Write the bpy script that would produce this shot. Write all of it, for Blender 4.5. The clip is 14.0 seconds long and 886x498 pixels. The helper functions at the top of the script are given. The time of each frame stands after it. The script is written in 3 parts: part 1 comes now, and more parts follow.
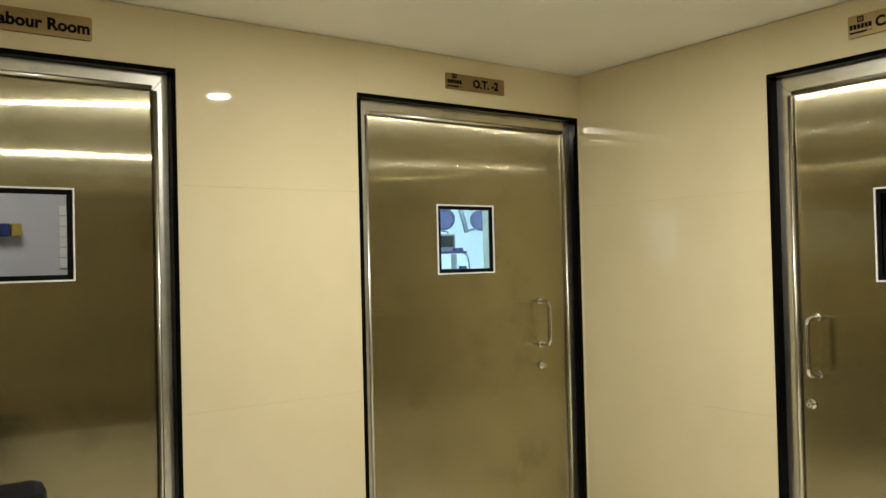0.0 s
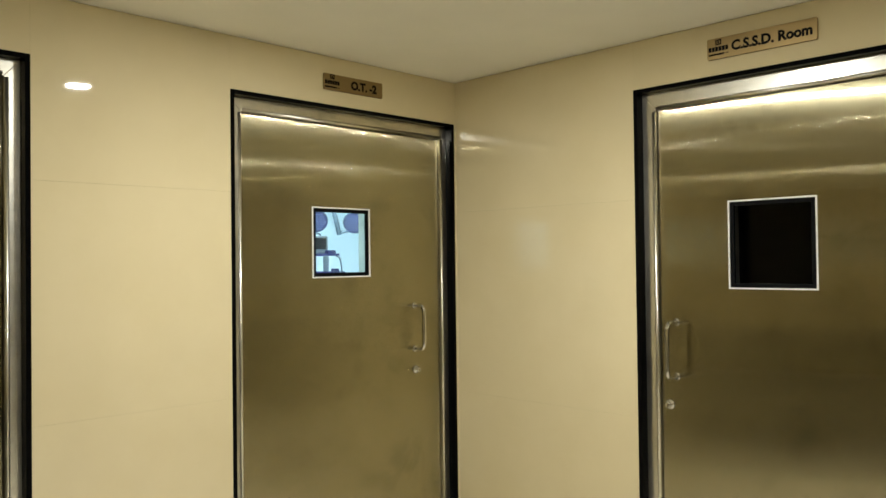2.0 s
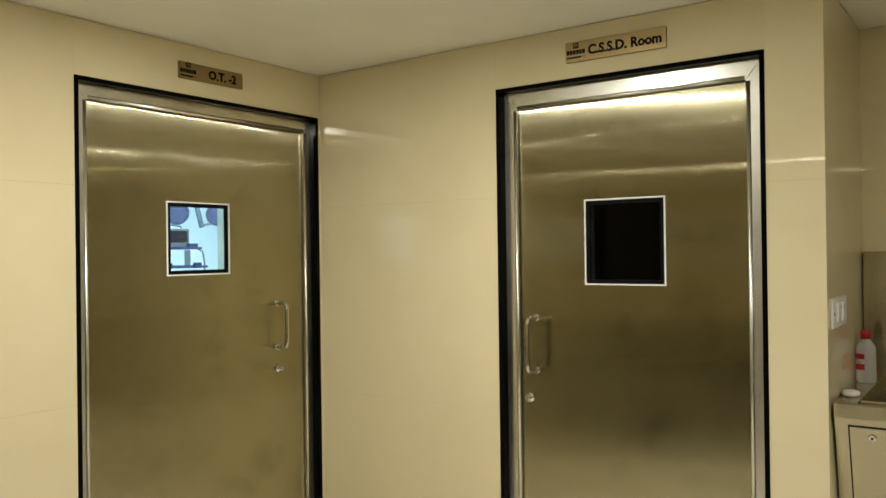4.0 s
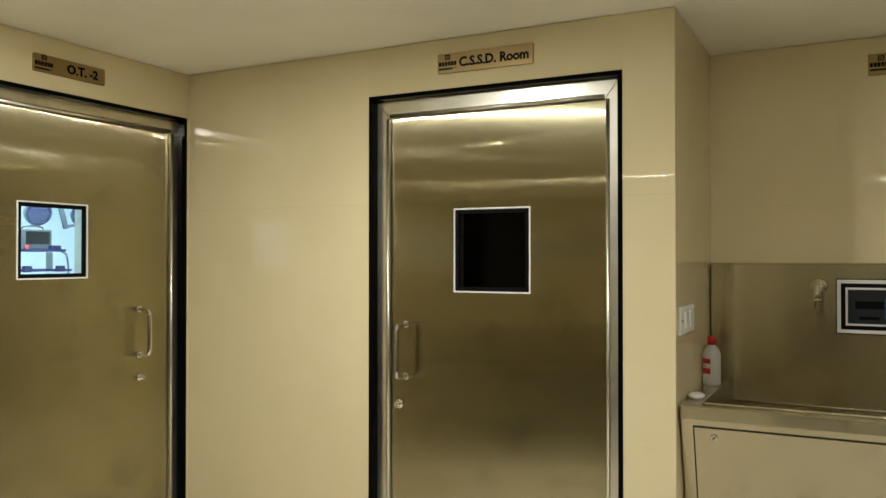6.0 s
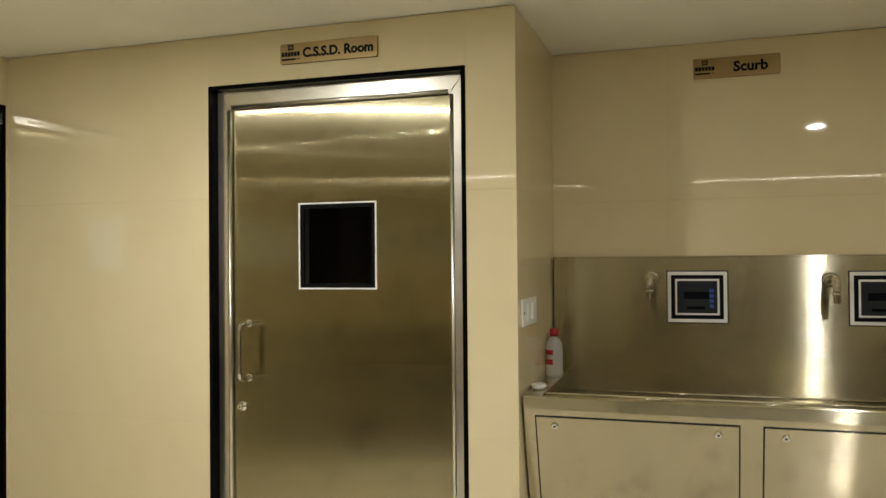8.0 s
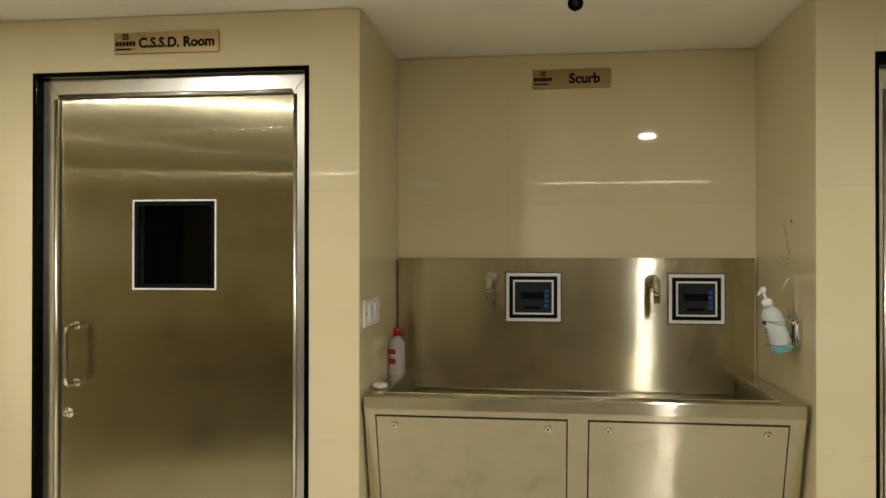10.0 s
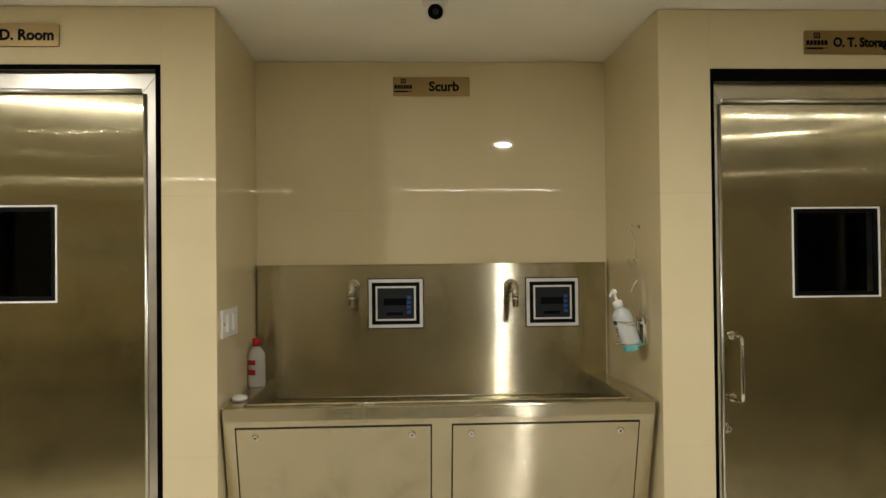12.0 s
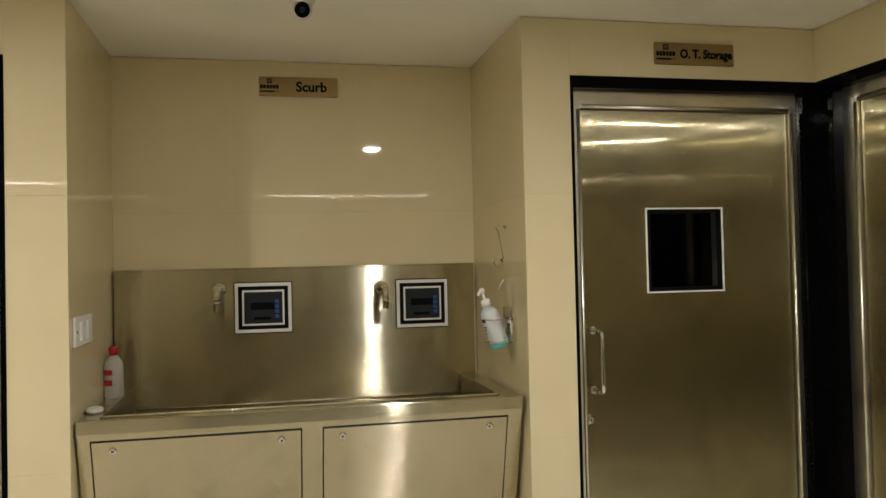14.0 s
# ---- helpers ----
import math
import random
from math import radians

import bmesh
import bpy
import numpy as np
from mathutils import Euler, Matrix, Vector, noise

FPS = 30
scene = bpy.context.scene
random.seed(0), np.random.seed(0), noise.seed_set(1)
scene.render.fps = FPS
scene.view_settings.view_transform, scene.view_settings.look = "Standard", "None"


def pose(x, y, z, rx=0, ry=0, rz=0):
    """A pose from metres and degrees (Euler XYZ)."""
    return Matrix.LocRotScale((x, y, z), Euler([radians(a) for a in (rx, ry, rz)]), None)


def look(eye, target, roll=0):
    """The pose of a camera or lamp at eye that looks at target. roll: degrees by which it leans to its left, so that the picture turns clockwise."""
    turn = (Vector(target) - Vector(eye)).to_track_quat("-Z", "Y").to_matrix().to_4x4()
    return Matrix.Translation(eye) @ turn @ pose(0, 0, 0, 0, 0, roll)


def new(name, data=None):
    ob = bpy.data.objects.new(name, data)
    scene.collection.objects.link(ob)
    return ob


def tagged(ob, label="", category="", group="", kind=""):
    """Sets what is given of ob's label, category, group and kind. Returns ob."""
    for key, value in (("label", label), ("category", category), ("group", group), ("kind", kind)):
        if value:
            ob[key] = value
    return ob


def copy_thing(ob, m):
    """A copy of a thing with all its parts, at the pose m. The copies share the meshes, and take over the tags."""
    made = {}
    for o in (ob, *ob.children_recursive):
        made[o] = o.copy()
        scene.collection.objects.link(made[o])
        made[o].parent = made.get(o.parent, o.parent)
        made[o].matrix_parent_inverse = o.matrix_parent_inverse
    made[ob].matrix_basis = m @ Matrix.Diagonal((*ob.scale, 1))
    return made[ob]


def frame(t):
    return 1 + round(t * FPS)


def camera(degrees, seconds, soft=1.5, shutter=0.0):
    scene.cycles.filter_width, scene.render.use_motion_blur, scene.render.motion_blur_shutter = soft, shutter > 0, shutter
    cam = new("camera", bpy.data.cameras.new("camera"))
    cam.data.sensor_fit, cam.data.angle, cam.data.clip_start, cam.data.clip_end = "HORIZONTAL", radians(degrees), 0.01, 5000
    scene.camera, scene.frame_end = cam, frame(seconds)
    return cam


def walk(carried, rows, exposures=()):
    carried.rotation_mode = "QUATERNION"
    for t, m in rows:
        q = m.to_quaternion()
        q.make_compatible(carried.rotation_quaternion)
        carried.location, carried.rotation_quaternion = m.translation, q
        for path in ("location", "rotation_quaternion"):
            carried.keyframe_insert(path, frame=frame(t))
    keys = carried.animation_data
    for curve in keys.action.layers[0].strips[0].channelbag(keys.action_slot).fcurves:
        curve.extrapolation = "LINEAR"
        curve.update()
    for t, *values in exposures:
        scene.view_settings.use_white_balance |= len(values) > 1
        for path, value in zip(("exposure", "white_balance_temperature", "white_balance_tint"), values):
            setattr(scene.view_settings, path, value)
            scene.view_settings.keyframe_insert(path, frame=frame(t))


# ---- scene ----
cam = camera(58.2, 14.0)
PATH = [
    (0, (0.705, -0.37, 1.456), (1.876, 1.252, 1.486), -1.4),
    (0.5, (0.697, -0.363, 1.458), (1.939, 1.204, 1.493), -1.4),
    (1, (0.695, -0.358, 1.461), (1.996, 1.16, 1.494), -1.5),
    (1.5, (0.689, -0.349, 1.466), (2.038, 1.128, 1.497), -1.0),
    (2, (0.703, -0.344, 1.462), (2.118, 1.069, 1.493), -0.7),
    (2.5, (0.703, -0.337, 1.466), (2.186, 1.005, 1.496), -0.7),
    (3, (0.716, -0.337, 1.471), (2.251, 0.944, 1.493), -1.0),
    (5.5, (0.751, -0.39, 1.49), (2.491, 0.596, 1.506), 0.2),
    (6, (0.757, -0.403, 1.482), (2.533, 0.517, 1.504), 0.0),
    (6.5, (0.771, -0.414, 1.486), (2.582, 0.434, 1.495), -0.4),
    (7, (0.794, -0.432, 1.464), (2.636, 0.345, 1.484), -0.3),
    (7.5, (0.822, -0.433, 1.441), (2.7, 0.255, 1.476), -0.4),
    (8, (0.818, -0.447, 1.457), (2.725, 0.156, 1.482), -0.5),
    (10.5, (0.802, -0.509, 1.48), (2.795, -0.34, 1.498), 0.0),
    (11, (0.806, -0.501, 1.479), (2.804, -0.414, 1.504), -0.2),
    (11.5, (0.809, -0.503, 1.479), (2.809, -0.499, 1.505), -0.4),
    (12, (0.813, -0.49, 1.476), (2.81, -0.589, 1.504), -0.6),
    (12.5, (0.812, -0.493, 1.466), (2.804, -0.671, 1.502), -0.4),
    (13, (0.819, -0.492, 1.469), (2.802, -0.754, 1.504), -0.7),
    (13.5, (0.818, -0.486, 1.456), (2.788, -0.824, 1.499), -1.0),
    (14, (0.812, -0.487, 1.449), (2.766, -0.911, 1.492), -1.3),
]
walk(cam, [(t, look(eye, target, roll)) for t, eye, target, roll in PATH],
     [(0, 0.03, 6500, 10), (3, 0.03, 6500, 10), (6, 0.0, 6500, 11), (10.5, 0.0, 6500, 14), (14, 0.0, 6500, 15)])

# ---- plan (metres) ----
XB, YA, YC, XW = 3.55, 2.40, -2.595, -4.6     # tile faces: scrub wall, theatre wall, far wall, corridor end
CEIL = 2.35
AL0, AL1, XA, XS = 0.145, -1.387, 4.30, 4.25  # scrub alcove: its two sides, its back, the splashback
MA = pose(0, YA, 0)                           # wall frames: u along the wall, d into it, z up
MB = pose(XB, 0, 0, 0, 0, -90)
MC = pose(0, YC, 0, 0, 0, 180)

# ---- world and lamps ----
world = bpy.data.worlds.new("world")
scene.world = world
world.use_nodes = True
world.node_tree.nodes["Background"].inputs[0].default_value = (0.01, 0.01, 0.01, 1)
world.node_tree.nodes["Background"].inputs[1].default_value = 0.2

WARM = (0.985, 0.99, 0.95)


def area_lamp(name, place, size, watts, colour, shape="DISK", size_y=None, spread=180):
    data = bpy.data.lights.new(name, "AREA")
    data.shape, data.size, data.energy, data.color = shape, size, watts, colour
    if size_y:
        data.size_y = size_y
    data.spread = radians(spread)
    ob = new(name, data)
    ob.matrix_world = pose(*place)
    return ob


DOWNLIGHTS = [(2.19, 1.16, 32), (1.84, -1.245, 32), (1.40, -3.45, 13)]
BATTENS = [(-2.05, -1.45, 2.0), (-2.05, 1.40, 1.2)]
for x, y, watts in DOWNLIGHTS:
    area_lamp("downlight_lamp", (x, y, CEIL - 0.012), 0.105, watts, WARM)
for x, y, length in BATTENS:
    area_lamp("batten_lamp", (x, y, CEIL - 0.011), 0.020, 2.6 * length, WARM, "RECTANGLE", length)
area_lamp("theatre_lamp", (6.6, 8.0, 2.96), 4.5, 430, (0.72, 0.90, 1.0), "SQUARE")
area_lamp("labour_lamp", (1.2, 3.9, 2.66), 0.6, 15, (1.0, 0.95, 0.90), "SQUARE")


# ---- materials ----
def material(name):
    m = bpy.data.materials.new(name)
    m.use_nodes = True
    nt = m.node_tree
    return m, nt, nt.nodes, nt.links, nt.nodes["Principled BSDF"]


def noise_node(nt, scale, detail=4, rough=0.55, stretch=(1, 1, 1)):
    tc = nt.nodes.new("ShaderNodeTexCoord")
    mp = nt.nodes.new("ShaderNodeMapping")
    mp.inputs["Scale"].default_value = stretch
    nz = nt.nodes.new("ShaderNodeTexNoise")
    nz.inputs["Scale"].default_value, nz.inputs["Detail"].default_value, nz.inputs["Roughness"].default_value = scale, detail, rough
    nt.links.new(tc.outputs["Object"], mp.inputs["Vector"])
    nt.links.new(mp.outputs["Vector"], nz.inputs["Vector"])
    return nz.outputs["Fac"]


def ramp(nt, fac, stops):
    r = nt.nodes.new("ShaderNodeValToRGB")
    e = r.color_ramp.elements
    e[0].position, e[0].color = stops[0][0], (*stops[0][1], 1)
    e[1].position, e[1].color = stops[-1][0], (*stops[-1][1], 1)
    for p, c in stops[1:-1]:
        e.new(p).color = (*c, 1)
    nt.links.new(fac, r.inputs["Fac"])
    return r.outputs["Color"]


def span(nt, fac, lo, hi, a=0.3, b=0.7):
    r = nt.nodes.new("ShaderNodeMapRange")
    r.inputs["From Min"].default_value, r.inputs["From Max"].default_value = a, b
    r.inputs["To Min"].default_value, r.inputs["To Max"].default_value = lo, hi
    nt.links.new(fac, r.inputs["Value"])
    return r.outputs["Result"]


def bump(nt, fac, strength, distance, normal=None):
    b = nt.nodes.new("ShaderNodeBump")
    b.inputs["Strength"].default_value, b.inputs["Distance"].default_value = strength, distance
    nt.links.new(fac, b.inputs["Height"])
    if normal:
        nt.links.new(normal, b.inputs["Normal"])
    return b.outputs["Normal"]


def plain(name, colour, rough=0.5, metal=0.0, vary=0.12, scale=9.0, bumps=0.0, coat=0.0, spec=0.5, ior=1.5):
    m, nt, nodes, links, p = material(name)
    n = noise_node(nt, scale)
    lo = tuple(c * (1 - vary) for c in colour)
    hi = tuple(min(1.0, c * (1 + vary)) for c in colour)
    links.new(ramp(nt, n, [(0.3, lo), (0.7, hi)]), p.inputs["Base Color"])
    links.new(span(nt, noise_node(nt, scale * 4), rough * 0.85, min(1, rough * 1.15)), p.inputs["Roughness"])
    p.inputs["Metallic"].default_value, p.inputs["Coat Weight"].default_value = metal, coat
    p.inputs["Specular IOR Level"].default_value, p.inputs["IOR"].default_value = spec, ior
    if bumps:
        links.new(bump(nt, noise_node(nt, scale * 12, 3), bumps, 0.002), p.inputs["Normal"])
    return m


def tile_material(name, lo, hi, rough, wave):
    """Polished vitrified tile: faint clouding, a thin veil of wear, and a slightly wavy gloss."""
    m, nt, nodes, links, p = material(name)
    cloud = noise_node(nt, 2.2, 6, 0.6)
    base = ramp(nt, cloud, [(0.3, lo), (0.7, hi)])
    info = nodes.new("ShaderNodeObjectInfo")
    hue = nodes.new("ShaderNodeHueSaturation")
    links.new(span(nt, info.outputs["Random"], 0.99, 1.01, 0, 1), hue.inputs["Value"])
    links.new(base, hue.inputs["Color"])
    links.new(hue.outputs["Color"], p.inputs["Base Color"])
    links.new(span(nt, noise_node(nt, 14, 5), rough * 0.75, rough * 1.35), p.inputs["Roughness"])
    n1 = bump(nt, noise_node(nt, 3.0, 2), wave, 0.01)
    links.new(n1, p.inputs["Normal"])
    p.inputs["IOR"].default_value = 1.62
    return m


def steel_material(name, tone, rough, aniso, along_up, wave=0.0, wave_scale=(1.2, 1.2, 3.0), smudge=0.3, brush=0.0, haze=0.0):
    """Brushed stainless steel. along_up: the sheen is drawn out upright; otherwise sideways."""
    m, nt, nodes, links, p = material(name)
    p.inputs["Metallic"].default_value = 1.0
    stain = noise_node(nt, 5.0, 6, 0.65)
    links.new(ramp(nt, stain, [(0.30, tuple(c * 0.74 for c in tone)), (0.46, tuple(c * 0.95 for c in tone)), (0.70, tone)]), p.inputs["Base Color"])
    grain = noise_node(nt, 40, 3, 0.5, (0.2, 0.2, 12.0) if along_up else (12.0, 12.0, 0.2))
    smear = noise_node(nt, 5, 5, 0.6)
    mix = nodes.new("ShaderNodeMath")
    mix.operation = "ADD"
    links.new(span(nt, grain, -0.004, 0.004), mix.inputs[0])
    links.new(span(nt, smear, rough * (1 - smudge), rough * (1 + smudge)), mix.inputs[1])
    links.new(mix.outputs[0], p.inputs["Roughness"])
    p.inputs["Anisotropic"].default_value = aniso
    geo = nodes.new("ShaderNodeNewGeometry")
    if along_up:
        line = nodes.new("ShaderNodeCombineXYZ")
        line.inputs[2].default_value = 1.0
        across = line.outputs[0]
    else:
        line = nodes.new("ShaderNodeVectorMath")
        line.operation = "CROSS_PRODUCT"
        line.inputs[1].default_value = (0, 0, 1)
        links.new(geo.outputs["Normal"], line.inputs[0])
        across = line.outputs["Vector"]
    if aniso:
        links.new(across, p.inputs["Tangent"])
    normal = geo.outputs["Normal"]
    if wave:
        normal = bump(nt, noise_node(nt, 1.0, 2, 0.4, wave_scale), wave, 0.02)
    if brush:
        # hairlines far finer than the eye resolves: each tilts the face a little across the grain
        hair = nodes.new("ShaderNodeTexWhiteNoise")
        big = nodes.new("ShaderNodeVectorMath")
        big.operation = "SCALE"
        big.inputs["Scale"].default_value = 5000.0
        links.new(geo.outputs["Position"], big.inputs[0])
        links.new(big.outputs["Vector"], hair.inputs["Vector"])
        tilt = nodes.new("ShaderNodeVectorMath")
        tilt.operation = "SCALE"
        links.new(across, tilt.inputs[0])
        side = span(nt, hair.outputs["Value"], -1.0, 1.0, 0, 1)
        square = nodes.new("ShaderNodeMath")
        square.operation = "MULTIPLY"
        links.new(side, square.inputs[0])
        links.new(side, square.inputs[1])
        rest = nodes.new("ShaderNodeMath")
        rest.operation = "MULTIPLY_ADD"
        rest.inputs[1].default_value, rest.inputs[2].default_value = -0.85 / brush, 1.0 / brush
        links.new(square.outputs[0], rest.inputs[0])
        steep = nodes.new("ShaderNodeMath")
        steep.operation = "DIVIDE"
        links.new(side, steep.inputs[0])
        links.new(rest.outputs[0], steep.inputs[1])
        links.new(steep.outputs[0], tilt.inputs["Scale"])
        add = nodes.new("ShaderNodeVectorMath")
        links.new(normal, add.inputs[0])
        links.new(tilt.outputs["Vector"], add.inputs[1])
        unit = nodes.new("ShaderNodeVectorMath")
        unit.operation = "NORMALIZE"
        links.new(add.outputs["Vector"], unit.inputs[0])
        normal = unit.outputs["Vector"]
    links.new(normal, p.inputs["Normal"])
    if haze:
        # handling dulls part of the polish: a broader second gloss over the sharp one
        dull = nodes.new("ShaderNodeBsdfPrincipled")
        dull.inputs["Metallic"].default_value, dull.inputs["Anisotropic"].default_value = 1.0, aniso
        dull.inputs["Roughness"].default_value = max(0.27, 2.5 * rough)
        links.new(p.inputs["Base Color"].links[0].from_socket, dull.inputs["Base Color"])
        links.new(across, dull.inputs["Tangent"])
        links.new(normal, dull.inputs["Normal"])
        both = nodes.new("ShaderNodeMixShader")
        links.new(span(nt, noise_node(nt, 1.6, 4), haze * 0.7, haze * 1.3), both.inputs[0])
        links.new(p.outputs[0], both.inputs[1])
        links.new(dull.outputs[0], both.inputs[2])
        links.new(both.outputs[0], nodes["Material Output"].inputs["Surface"])
    return m


def glass_material(name):
    m, nt, nodes, links, p = material(name)
    p.inputs["Base Color"].default_value = (0.92, 0.97, 0.96, 1)
    p.inputs["Transmission Weight"].default_value = 1.0
    p.inputs["Roughness"].default_value = 0.02
    p.inputs["IOR"].default_value = 1.18
    return m


def glow_material(name, colour, strength):
    m, nt, nodes, links, p = material(name)
    p.inputs["Base Color"].default_value = (*colour, 1)
    p.inputs["Emission Color"].default_value = (*colour, 1)
    p.inputs["Emission Strength"].default_value = strength
    return m


TILE = tile_material("cream_wall_tile", (0.69, 0.59, 0.355), (0.74, 0.64, 0.40), 0.022, 0.003)
GROUT = plain("cream_grout", (0.56, 0.48, 0.32), 0.8)
FLOOR_TILE = tile_material("floor_tile", (0.66, 0.61, 0.50), (0.73, 0.68, 0.57), 0.10, 0.01)
CEILING = plain("ceiling_paint", (0.88, 0.85, 0.73), 0.7, vary=0.03, scale=3, bumps=0.05)
PLASTER = plain("plain_plaster", (0.55, 0.48, 0.36), 0.8, vary=0.06)
STEEL_DOOR = steel_material("brushed_steel_door", (0.50, 0.45, 0.28), 0.068, 1.0, False, 0.09, (0.45, 0.45, 2.2), smudge=0.05, brush=0.19, haze=0.27)
STEEL_FRAME = steel_material("steel_frame", (0.80, 0.77, 0.66), 0.15, 0.0, False, 0.02, smudge=0.2, haze=0.6)
STEEL_SINK = steel_material("brushed_steel_sink", (0.60, 0.555, 0.40), 0.15, 1.0, True, 0.03, (3.0, 3.0, 0.6), 0.05, 0.11)
STEEL_BODY = steel_material("satin_steel_body", (0.60, 0.54, 0.385), 0.15, 1.0, True, 0.02, (3.0, 3.0, 0.6), 0.05, 0.17)
# Sink steel in a darker tone: the trough's shade is put into the colour.
STEEL_TROUGH_SHADED = steel_material("shaded_trough_steel", (0.46, 0.43, 0.33), 0.17, 0.0, True, 0.02, (3.0, 3.0, 3.0), 0.2)
CHROME = steel_material("polished_chrome", (0.82, 0.81, 0.78), 0.05, 0.0, True, 0.0)
TAP_CHROME = steel_material("worn_tap_chrome", (0.74, 0.73, 0.70), 0.06, 0.0, True, 0.0)
TRIM = plain("satin_white_metal", (0.86, 0.85, 0.80), 0.35, 0.0, 0.03)
BLACK_STONE = plain("black_granite", (0.003, 0.003, 0.003), 0.07, vary=0.5, scale=120, ior=1.11)
RUBBER = plain("black_rubber", (0.004, 0.004, 0.004), 0.7, spec=0.08)
GLASS = glass_material("clear_glass")
BRASS = steel_material("brushed_brass", (0.36, 0.26, 0.12), 0.42, 0.4, False, 0.0)
INK = plain("black_paint", (0.004, 0.004, 0.004), 0.6, spec=0.08)
WHITE_PLASTIC = plain("white_plastic", (0.78, 0.76, 0.70), 0.35, vary=0.04)
RED_PLASTIC = plain("red_plastic", (0.42, 0.012, 0.015), 0.4)
BLUE_PLASTIC = plain("blue_plastic", (0.012, 0.06, 0.26), 0.4)
SOAP = plain("white_soap", (0.80, 0.79, 0.74), 0.45, vary=0.05)
PANEL_DARK = plain("dark_panel", (0.004, 0.005, 0.006), 0.5, spec=0.05)
PANEL_GREY = plain("grey_panel", (0.022, 0.025, 0.025), 0.6, spec=0.12)
DARK_GAP = plain("dark_gap", (0.006, 0.006, 0.006), 0.8)


def liquid_plastic(name, colour, alpha):
    m, nt, nodes, links, p = material(name)
    p.inputs["Base Color"].default_value = (*colour, 1)
    p.inputs["Transmission Weight"].default_value = alpha
    p.inputs["Roughness"].default_value = 0.28
    p.inputs["IOR"].default_value = 1.4
    return m


BOTTLE_MILK = liquid_plastic("milky_bottle", (0.78, 0.76, 0.72), 0.55)
BOTTLE_GEL = liquid_plastic("gel_bottle", (0.86, 0.90, 0.88), 0.45)
GEL_BLUE = liquid_plastic("turquoise_gel", (0.22, 0.66, 0.70), 0.3)
DIFFUSER = glow_material("lamp_diffuser", (1.0, 0.86, 0.62), 14.0)
OT_WALL = plain("theatre_panel", (0.80, 0.88, 0.90), 0.5, vary=0.03)
OT_GREY = plain("lamp_housing", (0.09, 0.125, 0.15), 0.4)
LED_FACE = plain("led_face", (0.022, 0.025, 0.075), 0.4)
LED_DOT = plain("led_lens", (0.12, 0.14, 0.26), 0.3)
SHELF_BLUE = plain("pendant_shelf", (0.022, 0.022, 0.09), 0.4)
LABOUR_WALL = plain("labour_wall", (0.55, 0.54, 0.54), 0.6, vary=0.05)
YELLOW_BOX = plain("yellow_box", (0.38, 0.27, 0.04), 0.5)
NAVY_BOX = plain("navy_box", (0.015, 0.03, 0.12), 0.4)
# Near-black: the darkness of unlit rooms is put into the wall colour.
DARK_ROOM = plain("near_black_room", (0.012, 0.011, 0.010), 0.9)
BLACK_SEAT = plain("black_leatherette", (0.012, 0.011, 0.010), 0.6, bumps=0.1, ior=1.2)


# ---- mesh helpers ----
def box(bm, x0, x1, y0, y1, z0, z1, bev=0.0, seg=2):
    b = bmesh.new()
    bmesh.ops.create_cube(b, size=1.0)
    for v in b.verts:
        v.co = Vector(((x0 + x1) / 2 + v.co.x * (x1 - x0), (y0 + y1) / 2 + v.co.y * (y1 - y0), (z0 + z1) / 2 + v.co.z * (z1 - z0)))
    if bev:
        bmesh.ops.bevel(b, geom=b.edges[:], offset=bev, segments=seg, profile=0.5, affect="EDGES")
    merge(bm, b)


def merge(bm, b):
    me = bpy.data.meshes.new("tmp")
    b.to_mesh(me)
    bm.from_mesh(me)
    b.free()
    bpy.data.meshes.remove(me)


def prism(bm, poly, d0, d1, bev=0.0):
    """A flat shape given by (u, z) corners, from depth d0 to d1."""
    b = bmesh.new()
    f = b.faces.new([b.verts.new((u, d0, z)) for u, z in poly])
    r = bmesh.ops.extrude_face_region(b, geom=[f])
    for v in r["geom"]:
        if isinstance(v, bmesh.types.BMVert):
            v.co.y = d1
    bmesh.ops.recalc_face_normals(b, faces=b.faces[:])
    if bev:
        bmesh.ops.bevel(b, geom=b.edges[:], offset=bev, segments=2, profile=0.5, affect="EDGES")
    merge(bm, b)


def tube(bm, path, r, seg=10, cap=True):
    """A round bar along a path of points."""
    pts = [Vector(p) for p in path]
    rings, up = [], None
    for i, p in enumerate(pts):
        d = (pts[min(i + 1, len(pts) - 1)] - pts[max(i - 1, 0)]).normalized()
        if up is None:
            up = d.orthogonal().normalized()
        up = (up - d * up.dot(d)).normalized()
        side = d.cross(up)
        rad = r[i] if isinstance(r, (list, tuple)) else r
        rings.append([bm.verts.new(p + (up * math.cos(a) + side * math.sin(a)) * rad) for a in (2 * math.pi * k / seg for k in range(seg))])
    for a, b in zip(rings, rings[1:]):
        for k in range(seg):
            f = bm.faces.new((a[k], a[(k + 1) % seg], b[(k + 1) % seg], b[k]))
            f.smooth = True
    if cap:
        bm.faces.new(rings[0][::-1])
        bm.faces.new(rings[-1])


def lathe(bm, profile, m=None, seg=24):
    """A turned shape from (radius, height) pairs."""
    m = m or Matrix()
    rings = []
    for r, h in profile:
        rings.append([bm.verts.new(m @ Vector((r * math.cos(a), r * math.sin(a), h))) for a in (2 * math.pi * k / seg for k in range(seg))])
    for a, b in zip(rings, rings[1:]):
        for k in range(seg):
            f = bm.faces.new((a[k], a[(k + 1) % seg], b[(k + 1) % seg], b[k]))
            f.smooth = True
    bm.faces.new(rings[0][::-1])
    bm.faces.new(rings[-1])


